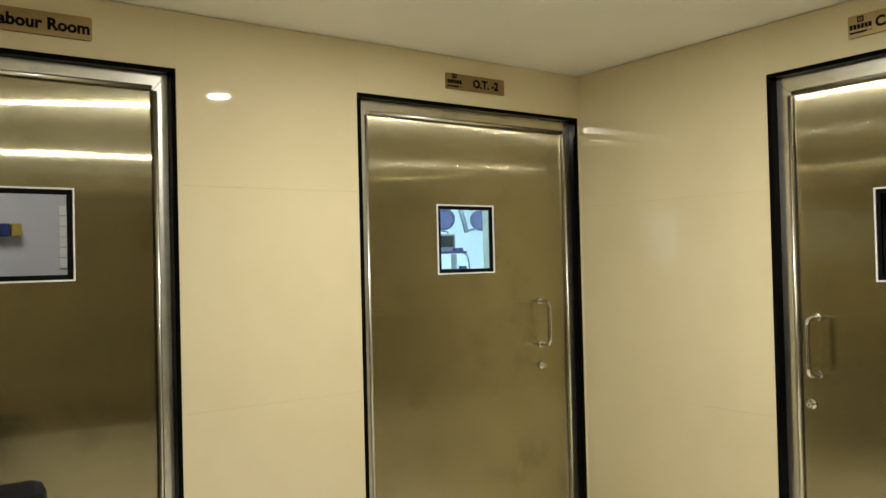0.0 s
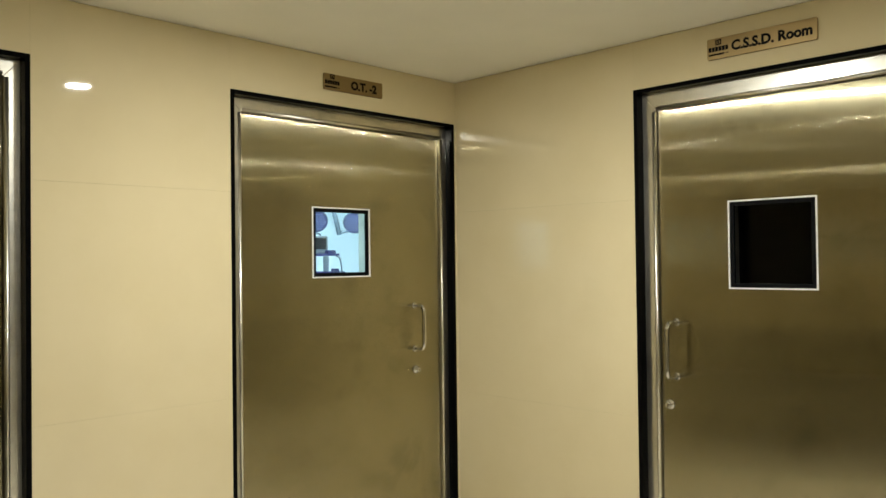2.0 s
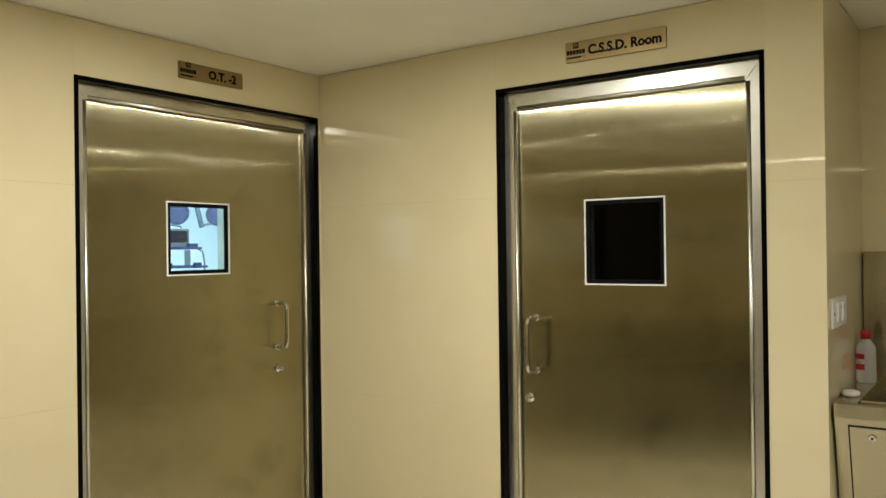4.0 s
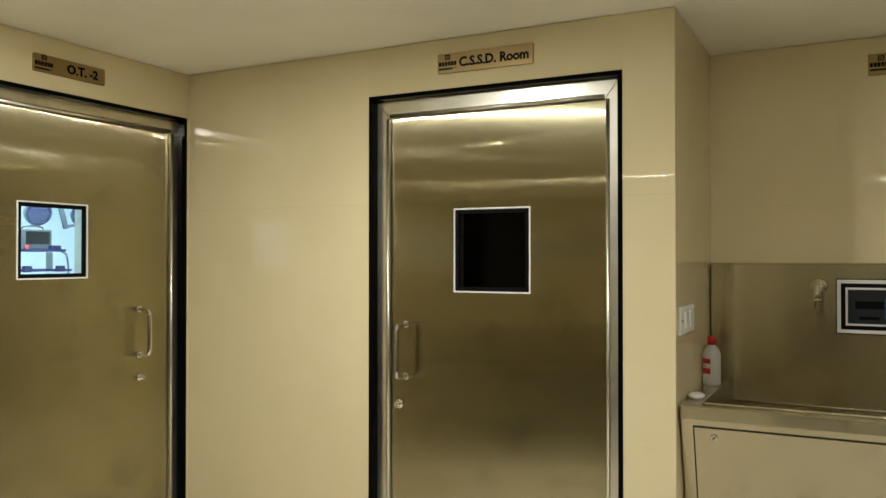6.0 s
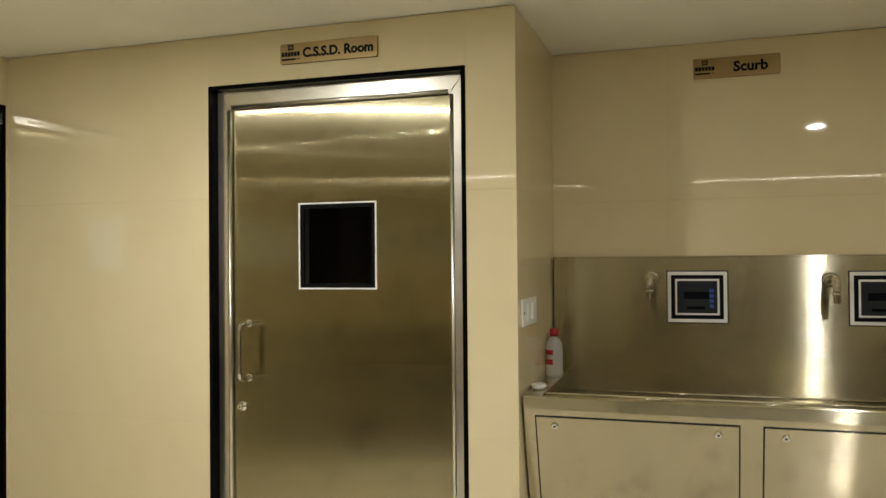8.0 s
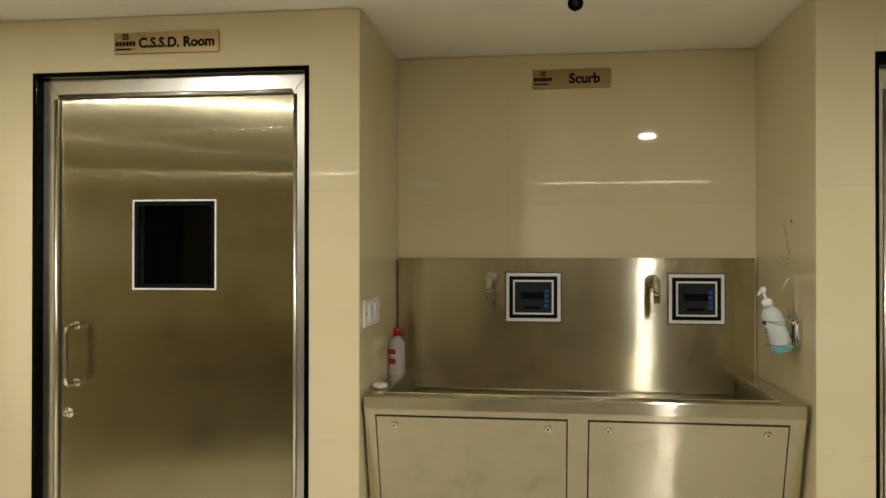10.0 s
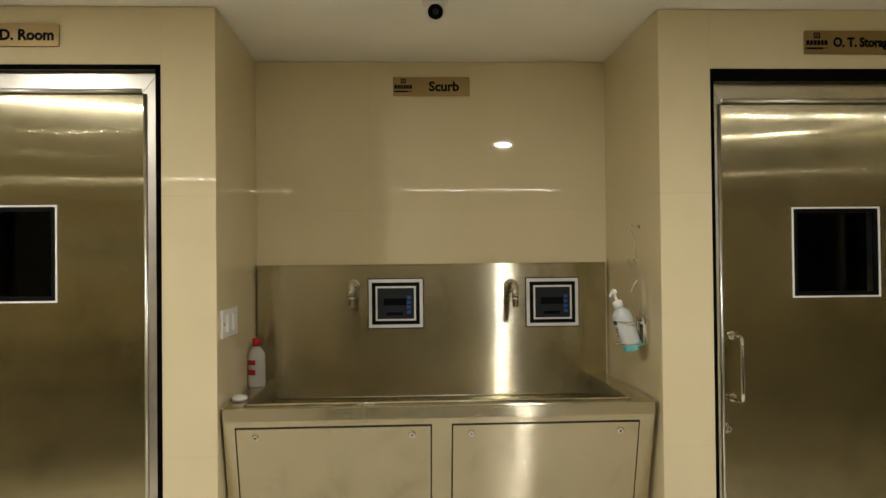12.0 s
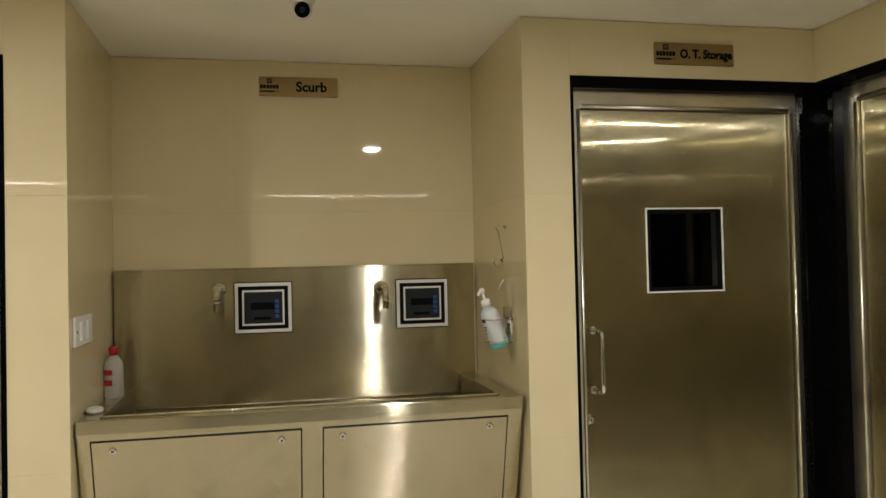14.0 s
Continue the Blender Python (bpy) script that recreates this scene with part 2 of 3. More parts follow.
def rounded(w, h, r, n=5):
    out = []
    for cx, cz, a0 in ((w / 2 - r, h / 2 - r, 0), (-w / 2 + r, h / 2 - r, 90), (-w / 2 + r, -h / 2 + r, 180), (w / 2 - r, -h / 2 + r, 270)):
        out += [(cx + r * math.cos(radians(a0 + 90 * k / n)), cz + r * math.sin(radians(a0 + 90 * k / n))) for k in range(n + 1)]
    return out


def arc(p0, p1, p2, n=6):
    """A bend from p0 to p2 that leans on p1."""
    a, b, c = Vector(p0), Vector(p1), Vector(p2)
    return [a * (1 - t) ** 2 + b * 2 * t * (1 - t) + c * t * t for t in (k / n for k in range(n + 1))]


def part(name, bm, mat, parent=None, label=""):
    me = bpy.data.meshes.new(name)
    bmesh.ops.recalc_face_normals(bm, faces=bm.faces[:])
    bm.to_mesh(me)
    bm.free()
    me.materials.append(mat)
    ob = new(name, me)
    if parent:
        ob.parent = parent
    if label:
        tagged(ob, label)
    return ob


def thing(name, m, label, category, group="", kind=""):
    ob = new(name)
    ob.empty_display_size = 0.05
    ob.matrix_world = m
    return tagged(ob, label, category, group, kind)


def boxes(name, rows, mat, parent=None, label="", bev=0.0):
    bm = bmesh.new()
    for r in rows:
        box(bm, *r, bev)
    return part(name, bm, mat, parent, label)


def lettering(name, text, size, m, mat, parent, squeeze=1.0, bold=0.0):
    cu = bpy.data.curves.new(name, "FONT")
    cu.body, cu.size, cu.align_x, cu.align_y, cu.extrude, cu.offset = text, size, "CENTER", "CENTER", 0.0006, bold
    cu.resolution_u = 3
    tmp = new(name + "_curve", cu)
    bpy.context.view_layer.update()
    me = bpy.data.meshes.new_from_object(tmp.evaluated_get(bpy.context.evaluated_depsgraph_get()))
    bpy.data.objects.remove(tmp)
    me.transform(Matrix.Diagonal((squeeze, 1, 1, 1)))
    bm = bmesh.new()
    bm.from_mesh(me)
    bpy.data.meshes.remove(me)
    left = set(bm.verts)
    islands = []
    while left:
        stack, seen = [left.pop()], []
        while stack:
            v = stack.pop()
            seen.append(v)
            for e in v.link_edges:
                o = e.other_vert(v)
                if o in left:
                    left.remove(o)
                    stack.append(o)
        islands.append(seen)
    islands.sort(key=lambda vs: min(v.co.x for v in vs))
    for vs in islands:
        b = bmesh.new()
        to = {v: b.verts.new(v.co) for v in vs}
        for f in {f for v in vs for f in v.link_faces}:
            b.faces.new([to[v] for v in f.verts])
        part(name, b, mat, parent).matrix_basis = m @ pose(0, 0, 0, 90, 0, 0)
    bm.free()


# ---- the setting: walls with their openings ----
def solid_wall(name, m, u0, u1, holes, thick=0.22, top=CEIL + 0.1, label="", mat=GROUT):
    """A wall with openings through it; its front is the bed of the tiles, 11 mm behind their faces."""
    cuts = sorted({u0, u1, *[h for a, b, _ in holes for h in (a, b)]})
    bm = bmesh.new()
    for a, b in zip(cuts, cuts[1:]):
        low = [z for x0, x1, z in holes if x0 - 1e-6 <= a and b <= x1 + 1e-6]
        box(bm, a, b, 0.011, thick, low[0] if low else 0.0, top)
    ob = part(name, bm, mat)
    ob.matrix_world = m
    return tagged(ob, label, "wall", kind="structure")


def cover(wall, us, zs, holes, gap=0.0004, side=0.0003):
    """Tiles on a wall between the joints us and zs, cut round its openings."""
    for a, b in zip(us, us[1:]):
        for z0, z1 in zip(zs, zs[1:]):
            rects = [(a + side / 2, b - side / 2, z0 + gap / 2, z1 - (0.003 if z1 == CEIL else gap / 2))]
            for h0, h1, ht in holes:
                nxt = []
                for r in rects:
                    if r[1] <= h0 or r[0] >= h1 or r[2] >= ht:
                        nxt.append(r)
                        continue
                    if r[0] < h0:
                        nxt.append((r[0], h0, r[2], r[3]))
                    if r[1] > h1:
                        nxt.append((h1, r[1], r[2], r[3]))
                    if r[3] > ht:
                        nxt.append((max(r[0], h0), min(r[1], h1), ht, r[3]))
                rects = nxt
            rects = [r for r in rects if r[1] - r[0] > 0.004 and r[3] - r[2] > 0.004]
            if rects:
                bm = bmesh.new()
                for r in rects:
                    box(bm, r[0], r[1], 0.0, 0.011, r[2], r[3])
                part("tile", bm, TILE, wall)


HOLES_A = [(0.337, 1.577, 2.147), (2.297, 3.535, 2.140)]
HOLES_B = [(-1.390, -0.328, 2.150), (1.571, 2.595, 2.139)]
# The second opening in HOLES_C leads into the added side passage.
HOLES_C = [(-3.550, -2.720, 2.139), (-2.660, -1.100, 2.200)]
wall_a = solid_wall("wall_north", MA, XW, XB + 0.22, HOLES_A, label="long cream tiled corridor wall with two door openings")
wall_b1 = solid_wall("wall_east", MB, -YA, -AL0 - 0.012, HOLES_B[:1], label="cream tiled wall with a door opening beside the alcove")
wall_b2 = solid_wall("wall_east_pier", MB, -AL1 + 0.012, -YC, HOLES_B[1:], label="cream tiled wall end with a door opening")
wall_c = solid_wall("wall_south", MC, -XB - 0.22, -XW, HOLES_C, label="cream tiled wall with a door in its corner")
wall_w = solid_wall("wall_west", pose(XW, 0, 0, 0, 0, 90), YC, YA, [], label="plain cream tiled wall closing the corridor")
M_AL = pose(XB, AL0, 0)                            # alcove side seen on the left: u towards the back
M_AR = pose(XB, AL1, 0, 0, 0, 180)
M_AB = pose(XA, 0, 0, 0, 0, -90)
wall_al = solid_wall("alcove_wall_north", M_AL, 0.011, 0.95, [], 0.11, label="cream tiled side wall of the scrub alcove")
wall_ar = solid_wall("alcove_wall_south", M_AR, -0.95, -0.011, [], 0.11, label="cream tiled side wall of the scrub alcove")
wall_ab = solid_wall("alcove_wall_back", M_AB, -AL0, -AL1, [], 0.2, label="cream tiled back wall of the scrub alcove")

floor = boxes("floor", [(XW, XB + 0.9, YC, YA, -0.1, -0.008)], GROUT)
tagged(floor, "polished beige tiled corridor floor", "floor", kind="structure")
ceiling = boxes("ceiling", [(XW - 0.2, XB + 1.2, YC - 0.2, YA + 0.2, CEIL, CEIL + 0.1)], CEILING)
tagged(ceiling, "smooth painted off-white false ceiling", "ceiling", kind="structure")


# ---- doors ----
def door(name, m, u0, u1, top, leaf, win, handle, lock, label, head=0.017, side=(0.017, 0.017)):
    """A steel door: black stone surround, steel frame, leaf with a vision panel, pull handle and lock."""
    d = thing(name, m, label, "door", "steel doors of the corridor", "structure")
    l0, l1, lt = leaf
    w0, w1, wz0, wz1 = win
    i0, i1, it = u0 + side[0], u1 - side[1], top - head
    for a, b in ((u0, i0), (i1, u1)):
        boxes("surround_jamb", [(a, b, -0.003, 0.20, 0.0, top)], BLACK_STONE, d, "polished black granite jamb", 0.0015)
    boxes("surround_head", [(i0, i1, -0.003, 0.20, it, top)], BLACK_STONE, d, "polished black granite head", 0.0015)
    f0, fl = 0.040, 0.110
    for poly in ([(i0, 0.0), (l0 - 0.004, 0.0), (l0 - 0.004, lt + 0.004), (i0, it)], [(i1, 0.0), (i1, it), (l1 + 0.004, lt + 0.004), (l1 + 0.004, 0.0)]):
        bm = bmesh.new()
        prism(bm, poly, f0, fl, 0.001)
        a = l0 - 0.012 if poly[0][0] == i0 else l1 + 0.012
        tube(bm, [(a, f0 + 0.002, 0.0), (a, f0 + 0.002, lt)], 0.008, 10)
        part("frame_jamb", bm, STEEL_FRAME, d, "folded stainless steel jamb")
    bm = bmesh.new()
    prism(bm, [(i0 + 0.0008, it), (l0 - 0.0032, lt + 0.004), (l1 + 0.0032, lt + 0.004), (i1 - 0.0008, it)], f0, fl, 0.001)
    tube(bm, [(l0, f0 + 0.002, lt + 0.012), (l1, f0 + 0.002, lt + 0.012)], 0.008, 10)
    part("frame_head", bm, STEEL_FRAME, d, "folded stainless steel head")
    boxes("door_stop", [(l0 - 0.004, l0 + 0.02, 0.101, 0.125, 0.0, lt), (l1 - 0.02, l1 + 0.004, 0.101, 0.125, 0.0, lt), (l0, l1, 0.101, 0.125, lt - 0.02, lt + 0.004)], RUBBER, d)
    # the leaf, with the opening of its vision panel through it
    y0, y1 = 0.055, 0.098
    bm = bmesh.new()
    yc = y0 + 0.003
    for r in ((l0, w0, yc, y1, 0.008, lt - 0.001), (w1, l1, yc, y1, 0.008, lt - 0.001), (w0, w1, yc, y1, 0.008, wz0), (w0, w1, yc, y1, wz1, lt - 0.001)):
        box(bm, *r)
    # the face sheet rolls back a little towards its folded top edge
    us, roll = [l0, w0, w1, l1], 0.17
    zs = [0.008, wz0, wz1] + [lt - roll * (1 - k / 8) for k in range(9)]
    grid = [[bm.verts.new((u, y0 + 0.0014 * (max(0.0, z - lt + roll) / roll) ** 2, z)) for z in zs] for u in us]
    for i in range(3):
        for j in range(len(zs) - 1):
            if not (i == 1 and j == 1):
                bm.faces.new((grid[i][j], grid[i + 1][j], grid[i + 1][j + 1], grid[i][j + 1])).smooth = True
    part("leaf", bm, STEEL_DOOR, d, "brushed stainless steel leaf")
    t = 0.006
    bm = bmesh.new()
    for r in ((w0 - t, w0, wz0 - t, wz1 + t), (w1, w1 + t, wz0 - t, wz1 + t), (w0, w1, wz0 - t, wz0), (w0, w1, wz1, wz1 + t)):
        box(bm, r[0], r[1], y0 - 0.004, y0 + 0.002, r[2], r[3], 0.001)
    part("panel_trim", bm, TRIM, d, "bright metal trim round the vision panel")
    q = 0.016
    bm = bmesh.new()
    for r in ((w0, w0 + q, wz0, wz1), (w1 - q, w1, wz0, wz1), (w0 + q, w1 - q, wz0, wz0 + q), (w0 + q, w1 - q, wz1 - q, wz1)):
        box(bm, r[0], r[1], y0 + 0.001, y0 + 0.012, r[2], r[3], 0.0015)
    part("gasket", bm, RUBBER, d, "black rubber gasket")
    bm = bmesh.new()
    for r in ((w0, w0 + 0.004, wz0, wz1), (w1 - 0.004, w1, wz0, wz1), (w0 + 0.004, w1 - 0.004, wz0, wz0 + 0.004), (w0 + 0.004, w1 - 0.004, wz1 - 0.004, wz1)):
        box(bm, r[0], r[1], y0 + 0.0125, y1 + 0.025, r[2], r[3])
    part("panel_lining", bm, STEEL_FRAME, d)
    pane = boxes("pane", [(w0 + q, w1 - q, y0 + 0.006, y0 + 0.010, wz0 + q, wz1 - q)], GLASS, d, "clear glass pane")
    pane.visible_shadow = False
    if handle:
        u, z0, z1, reach = handle
        out, b = y0 - reach, 0.030
        path = [(u, y0, z0)] + arc((u, out + b, z0), (u, out, z0), (u, out, z0 + b)) + arc((u, out, z1 - b), (u, out, z1), (u, out + b, z1)) + [(u, y0, z1)]
        bm = bmesh.new()
        tube(bm, path, 0.0095, 12)
        h = part("pull_handle", bm, CHROME, d, "bent chrome pull handle")
        for z in (z0, z1):
            bm = bmesh.new()
            lathe(bm, [(0.016, 0.0), (0.016, 0.004), (0.013, 0.007)], pose(u, y0, z, 90), 16)
            part("rosette", bm, CHROME, h)
    if lock:
        u, z = lock
        bm = bmesh.new()
        lathe(bm, [(0.021, 0.0), (0.021, 0.004), (0.017, 0.008), (0.012, 0.010), (0.012, 0.022), (0.009, 0.024)], pose(u, y0, z, 90), 20)
        k = part("lock", bm, CHROME, d, "round chrome cylinder lock")
        boxes("keyhole", [(u - 0.0015, u + 0.0015, y0 - 0.0252, y0 - 0.023, z - 0.006, z + 0.004)], INK, k)
    return d


door("door_1", MA, 0.337, 1.577, 2.147, (0.408, 1.506, 2.070), (0.93, 1.249, 1.425, 1.719), (0.47, 1.03, 1.24, 0.062), (0.455, 0.93), "brushed steel labour room door with a lit vision panel")
door("door_2", MA, 2.297, 3.535, 2.140, (2.371, 3.470, 2.061), (2.720, 3.028, 1.402, 1.698), (3.308, 1.046, 1.252, 0.065), (3.314, 0.946), "closed brushed steel theatre door with a bright vision panel")
door("door_3", MB, -1.390, -0.328, 2.150, (-1.310, -0.404, 2.058), (-1.017, -0.702, 1.350, 1.673), (-1.245, 0.993, 1.208, 0.075), (-1.276, 0.879), "closed brushed steel sterile supply door with a dark vision panel")
door("door_4", MB, 1.571, 2.595, 2.139, (1.628, 2.500, 2.022), (1.889, 2.202, 1.334, 1.647), (1.658, 0.975, 1.197, 0.090), (1.634, 0.869), "closed brushed steel storage door with a dark vision panel", 0.045, (0.012, 0.060))
door("door_5", MC, -3.550, -2.720, 2.139, (-3.370, -2.780, 2.03), (-3.07, -2.90, 1.34, 1.65), (-2.83, 0.98, 1.20, 0.062), (-2.815, 0.87), "narrow brushed steel corner door in a black surround", 0.045, (0.100, 0.017))


# ---- name plates ----
def sign(m, u0, u1, z0, z1, text, size, tu, squeeze=1.0, logo=True):
    s = thing("sign", m @ pose((u0 + u1) / 2, 0, (z0 + z1) / 2), "brushed brass name plate reading " + text, "sign", "door name plates")
    w, h = u1 - u0, z1 - z0
    bm = bmesh.new()
    prism(bm, rounded(w, h, 0.006), -0.008, 0.0, 0.0008)
    part("plate", bm, BRASS, s)
    lettering("letter", text, size, pose(tu, -0.0088, -0.002), INK, s, squeeze, 0.0020)
    if logo:
        lx = -w / 2 + 0.045
        bm = bmesh.new()
        for r in ((-0.009, 0.009, 0.010, 0.0135), (-0.009, 0.009, 0.022, 0.0255), (-0.009, -0.0055, 0.0135, 0.022), (0.0055, 0.009, 0.0135, 0.022), (-0.0025, 0.0025, 0.015, 0.020)):
            box(bm, lx + r[0], lx + r[1], -0.0092, -0.008, r[2], r[3])
        for k in range(6):
            a = lx - 0.031 + k * 0.0105
            box(bm, a, a + 0.0088, -0.0092, -0.008, -0.0080, 0.0050, 0.0005)
        box(bm, lx - 0.031, lx + 0.018, -0.0092, -0.008, -0.0195, -0.0145)
        box(bm, lx + 0.022, lx + 0.031, -0.0092, -0.008, -0.0175, -0.0155)
        bmesh.ops.scale(bm, vec=(1.25, 1, 1.3), verts=bm.verts[:], space=Matrix.Translation((-lx, 0, 0)))
        part("emblem", bm, INK, s, "small dark emblem of plain bars")
    return s


sign(MA, 0.905, 1.306, 2.202, 2.278, "Labour Room", 0.052, 0.048)
sign(MA, 2.738, 3.066, 2.203, 2.272, "O.T. -2", 0.049, 0.055)
sign(MB, -1.064, -0.662, 2.209, 2.287, "C.S.S.D. Room", 0.050, 0.040, 0.97)
sign(M_AB, 0.451, 0.787, 2.197, 2.280, "Scurb", 0.058, 0.055)
sign(MB, 1.909, 2.238, 2.190, 2.273, "O. T. Storage", 0.045, 0.048, 0.88)


# ---- scrub sink in the alcove ----
def scrub_sink():
    y0, y1 = AL0 - 0.009, AL1 + 0.018
    s = thing("scrub_sink", pose(0, 0, 0), "long stainless steel scrub sink with splashback and sloping front", "sink")
    x0, rim = 3.572, 0.975
    b0, b1, bx0, bx1, deep = 0.070, -1.295, 3.622, 4.238, 0.80
    bm = bmesh.new()
    # rim: front, ends, and the turned-down front band
    box(bm, x0, bx0, y1, y0, 0.925, rim, 0.004)
    box(bm, bx0 - 0.001, XS, b0, y0, 0.945, rim, 0.003)
    box(bm, bx0 - 0.001, XS, y1, b1, 0.945, rim, 0.003)
    part("rim", bm, STEEL_SINK, s, "folded steel rim")
    bm = bmesh.new()
    box(bm, bx0 + 0.014, bx0 + 0.026, b1, b0, deep, 0.94)
    box(bm, bx0, bx1, b0, b0 + 0.012, deep, 0.95)
    box(bm, bx0, bx1, b1 - 0.012, b1, deep, 0.95)
    box(bm, bx0 + 0.014, bx1, b1, b0, deep - 0.012, deep)
    box(bm, bx1 - 0.016, XS, b1, b0, 0.888, 0.896, 0.002)
    box(bm, bx0 - 0.006, bx0 - 0.001, b1, b0, rim - 0.002, rim + 0.005, 0.001)
    part("trough", bm, STEEL_TROUGH_SHADED, s, "deep steel trough, toned darker for its shade")
    # bright chrome beads along the folds of the rim and the rear ledge
    for bx, bz, r in ((bx0 - 0.004, rim + 0.003, 0.0045), (bx1 - 0.014, 0.896, 0.0045)):
        bm = bmesh.new()
        tube(bm, [(bx, b1 + 0.01, bz), (bx, b0 - 0.01, bz)], r, 10)
        part("folded_edge", bm, CHROME, s, "polished folded edge")
    bm = bmesh.new()
    box(bm, XS, XS + 0.038, y1, y0, 0.72, 1.458, 0.002)
    box(bm, XS - 0.003, XS + 0.042, y1, y0, 1.455, 1.461, 0.001)
    part("splashback", bm, STEEL_SINK, s, "tall brushed steel splashback")
    # the sloping body
    xt, zt, xb, zb = 3.588, 0.925, 3.82, 0.12
    slope = (xb - xt) / (zt - zb)
    at = lambda z: xt + slope * (zt - z)
    bm = bmesh.new()
    v = [bm.verts.new(c) for c in ((xt, y0, zt), (xb, y0, zb), (4.24, y0, zb), (4.24, y0, 0.78), (xt + 0.03, y0, 0.85), (xt, y1, zt), (xb, y1, zb), (4.24, y1, zb), (4.24, y1, 0.78), (xt + 0.03, y1, 0.85))]
    for k in range(5):
        bm.faces.new((v[k], v[(k + 1) % 5], v[5 + (k + 1) % 5], v[5 + k]))
    bm.faces.new(v[:5])
    bm.faces.new(v[5:])
    part("body", bm, STEEL_BODY, s, "satin steel cabinet body")
    tilt = math.degrees(math.atan(slope))
    for p0, p1 in ((0.097, -0.583), (-0.652, -1.318)):
        zc = 0.905
        mp = pose(at(zc), 0, zc, 0, 0, -90) @ pose(0, 0, 0, tilt, 0, 0)
        bm = bmesh.new()
        box(bm, -p0, -p1, -0.0012, 0.004, -0.70, 0.0)
        gap = part("panel_gap", bm, DARK_GAP, s)
        gap.matrix_basis = mp
        bm = bmesh.new()
        box(bm, -p0 + 0.0045, -p1 - 0.0045, -0.005, 0.002, -0.695, -0.0045, 0.0015)
        pan = part("access_panel", bm, STEEL_BODY, s, "removable satin steel access panel")
        pan.matrix_basis = mp
        for u in (-p0 + 0.069, -p1 - 0.069):
            bm = bmesh.new()
            lathe(bm, [(0.013, 0.0), (0.013, 0.002), (0.010, 0.005), (0.006, 0.0055), (0.005, 0.003)], pose(u, -0.005, -0.037, 90), 16)
            sc = part("screw", bm, CHROME, pan)
            boxes("slot", [(u - 0.004, u + 0.004, -0.0112, -0.0105, -0.0385, -0.0355)], INK, sc)
    for y in (-0.02, -1.22):
        bm = bmesh.new()
        tube(bm, [(3.95, y, 0.0), (3.95, y, 0.13)], 0.02, 12)
        part("leg", bm, CHROME, s)
    return s


scrub_sink()


def tap(y, z):
    t = thing("wall_tap", pose(XS, y, z, 0, 0, -90) @ Matrix.Diagonal((1.12, 1.05, 0.98, 1)), "chrome sensor tap on the steel splashback", "tap", "scrub taps")
    bm = bmesh.new()
    lathe(bm, [(0.030, 0.0), (0.030, 0.004), (0.026, 0.011), (0.018, 0.016)], pose(0, 0, 0, 90), 24)
    part("flange", bm, TAP_CHROME, t)
    bm = bmesh.new()
    tube(bm, [(0, 0, 0), (0, -0.045, 0.004)] + arc((0, -0.095, 0.006), (0, -0.143, 0.008), (0, -0.145, -0.030), 8) + [(0, -0.145, -0.048)], [0.016, 0.016] + [0.016 - 0.0004 * k for k in range(9)] + [0.0125], 16)
    part("spout", bm, TAP_CHROME, t)
    bm = bmesh.new()
    lathe(bm, [(0.012, -0.046), (0.0145, -0.048), (0.0145, -0.056), (0.0115, -0.058), (0.0115, -0.084), (0.009, -0.086)], pose(0, -0.145, 0), 20)
    part("nozzle", bm, TAP_CHROME, t)
    return t


tap(-0.274, 1.372)
tap(-0.952, 1.362)


def control(u0, u1, z0, z1):
    w, h = u1 - u0, z1 - z0
    c = thing("sensor_panel", pose(XS, 0, 0, 0, 0, -90) @ pose((u0 + u1) / 2, 0, (z0 + z1) / 2), "square sensor panel with nested white and black frames", "control panel", "scrub sensor panels")
    for name, k, d, mat in (("back_plate", 0.0, -0.003, RUBBER), ("outer_frame", 0.004, -0.006, WHITE_PLASTIC), ("black_band", 0.018, -0.008, INK), ("inner_frame", 0.034, -0.010, WHITE_PLASTIC), ("face", 0.042, -0.012, PANEL_GREY)):
        bm = bmesh.new()
        box(bm, -w / 2 + k, w / 2 - k, d, 0.0, -h / 2 + k, h / 2 - k, 0.001)
        part(name, bm, mat, c)
    boxes("display", [(-0.052, 0.045, -0.0135, -0.011, -0.008, 0.022)], PANEL_DARK, c, "dark display")
    boxes("slot", [(-0.040, 0.030, -0.0132, -0.011, -0.050, -0.038)], PANEL_DARK, c)
    for k in range(4):
        boxes("button", [(0.048, 0.064, -0.0138, -0.011, -0.044 + k * 0.021, -0.030 + k * 0.021)], BLUE_PLASTIC, c, "blue button", 0.001)
    return c


control(0.334, 0.575, 1.184, 1.400)
control(1.016, 1.251, 1.182, 1.397)


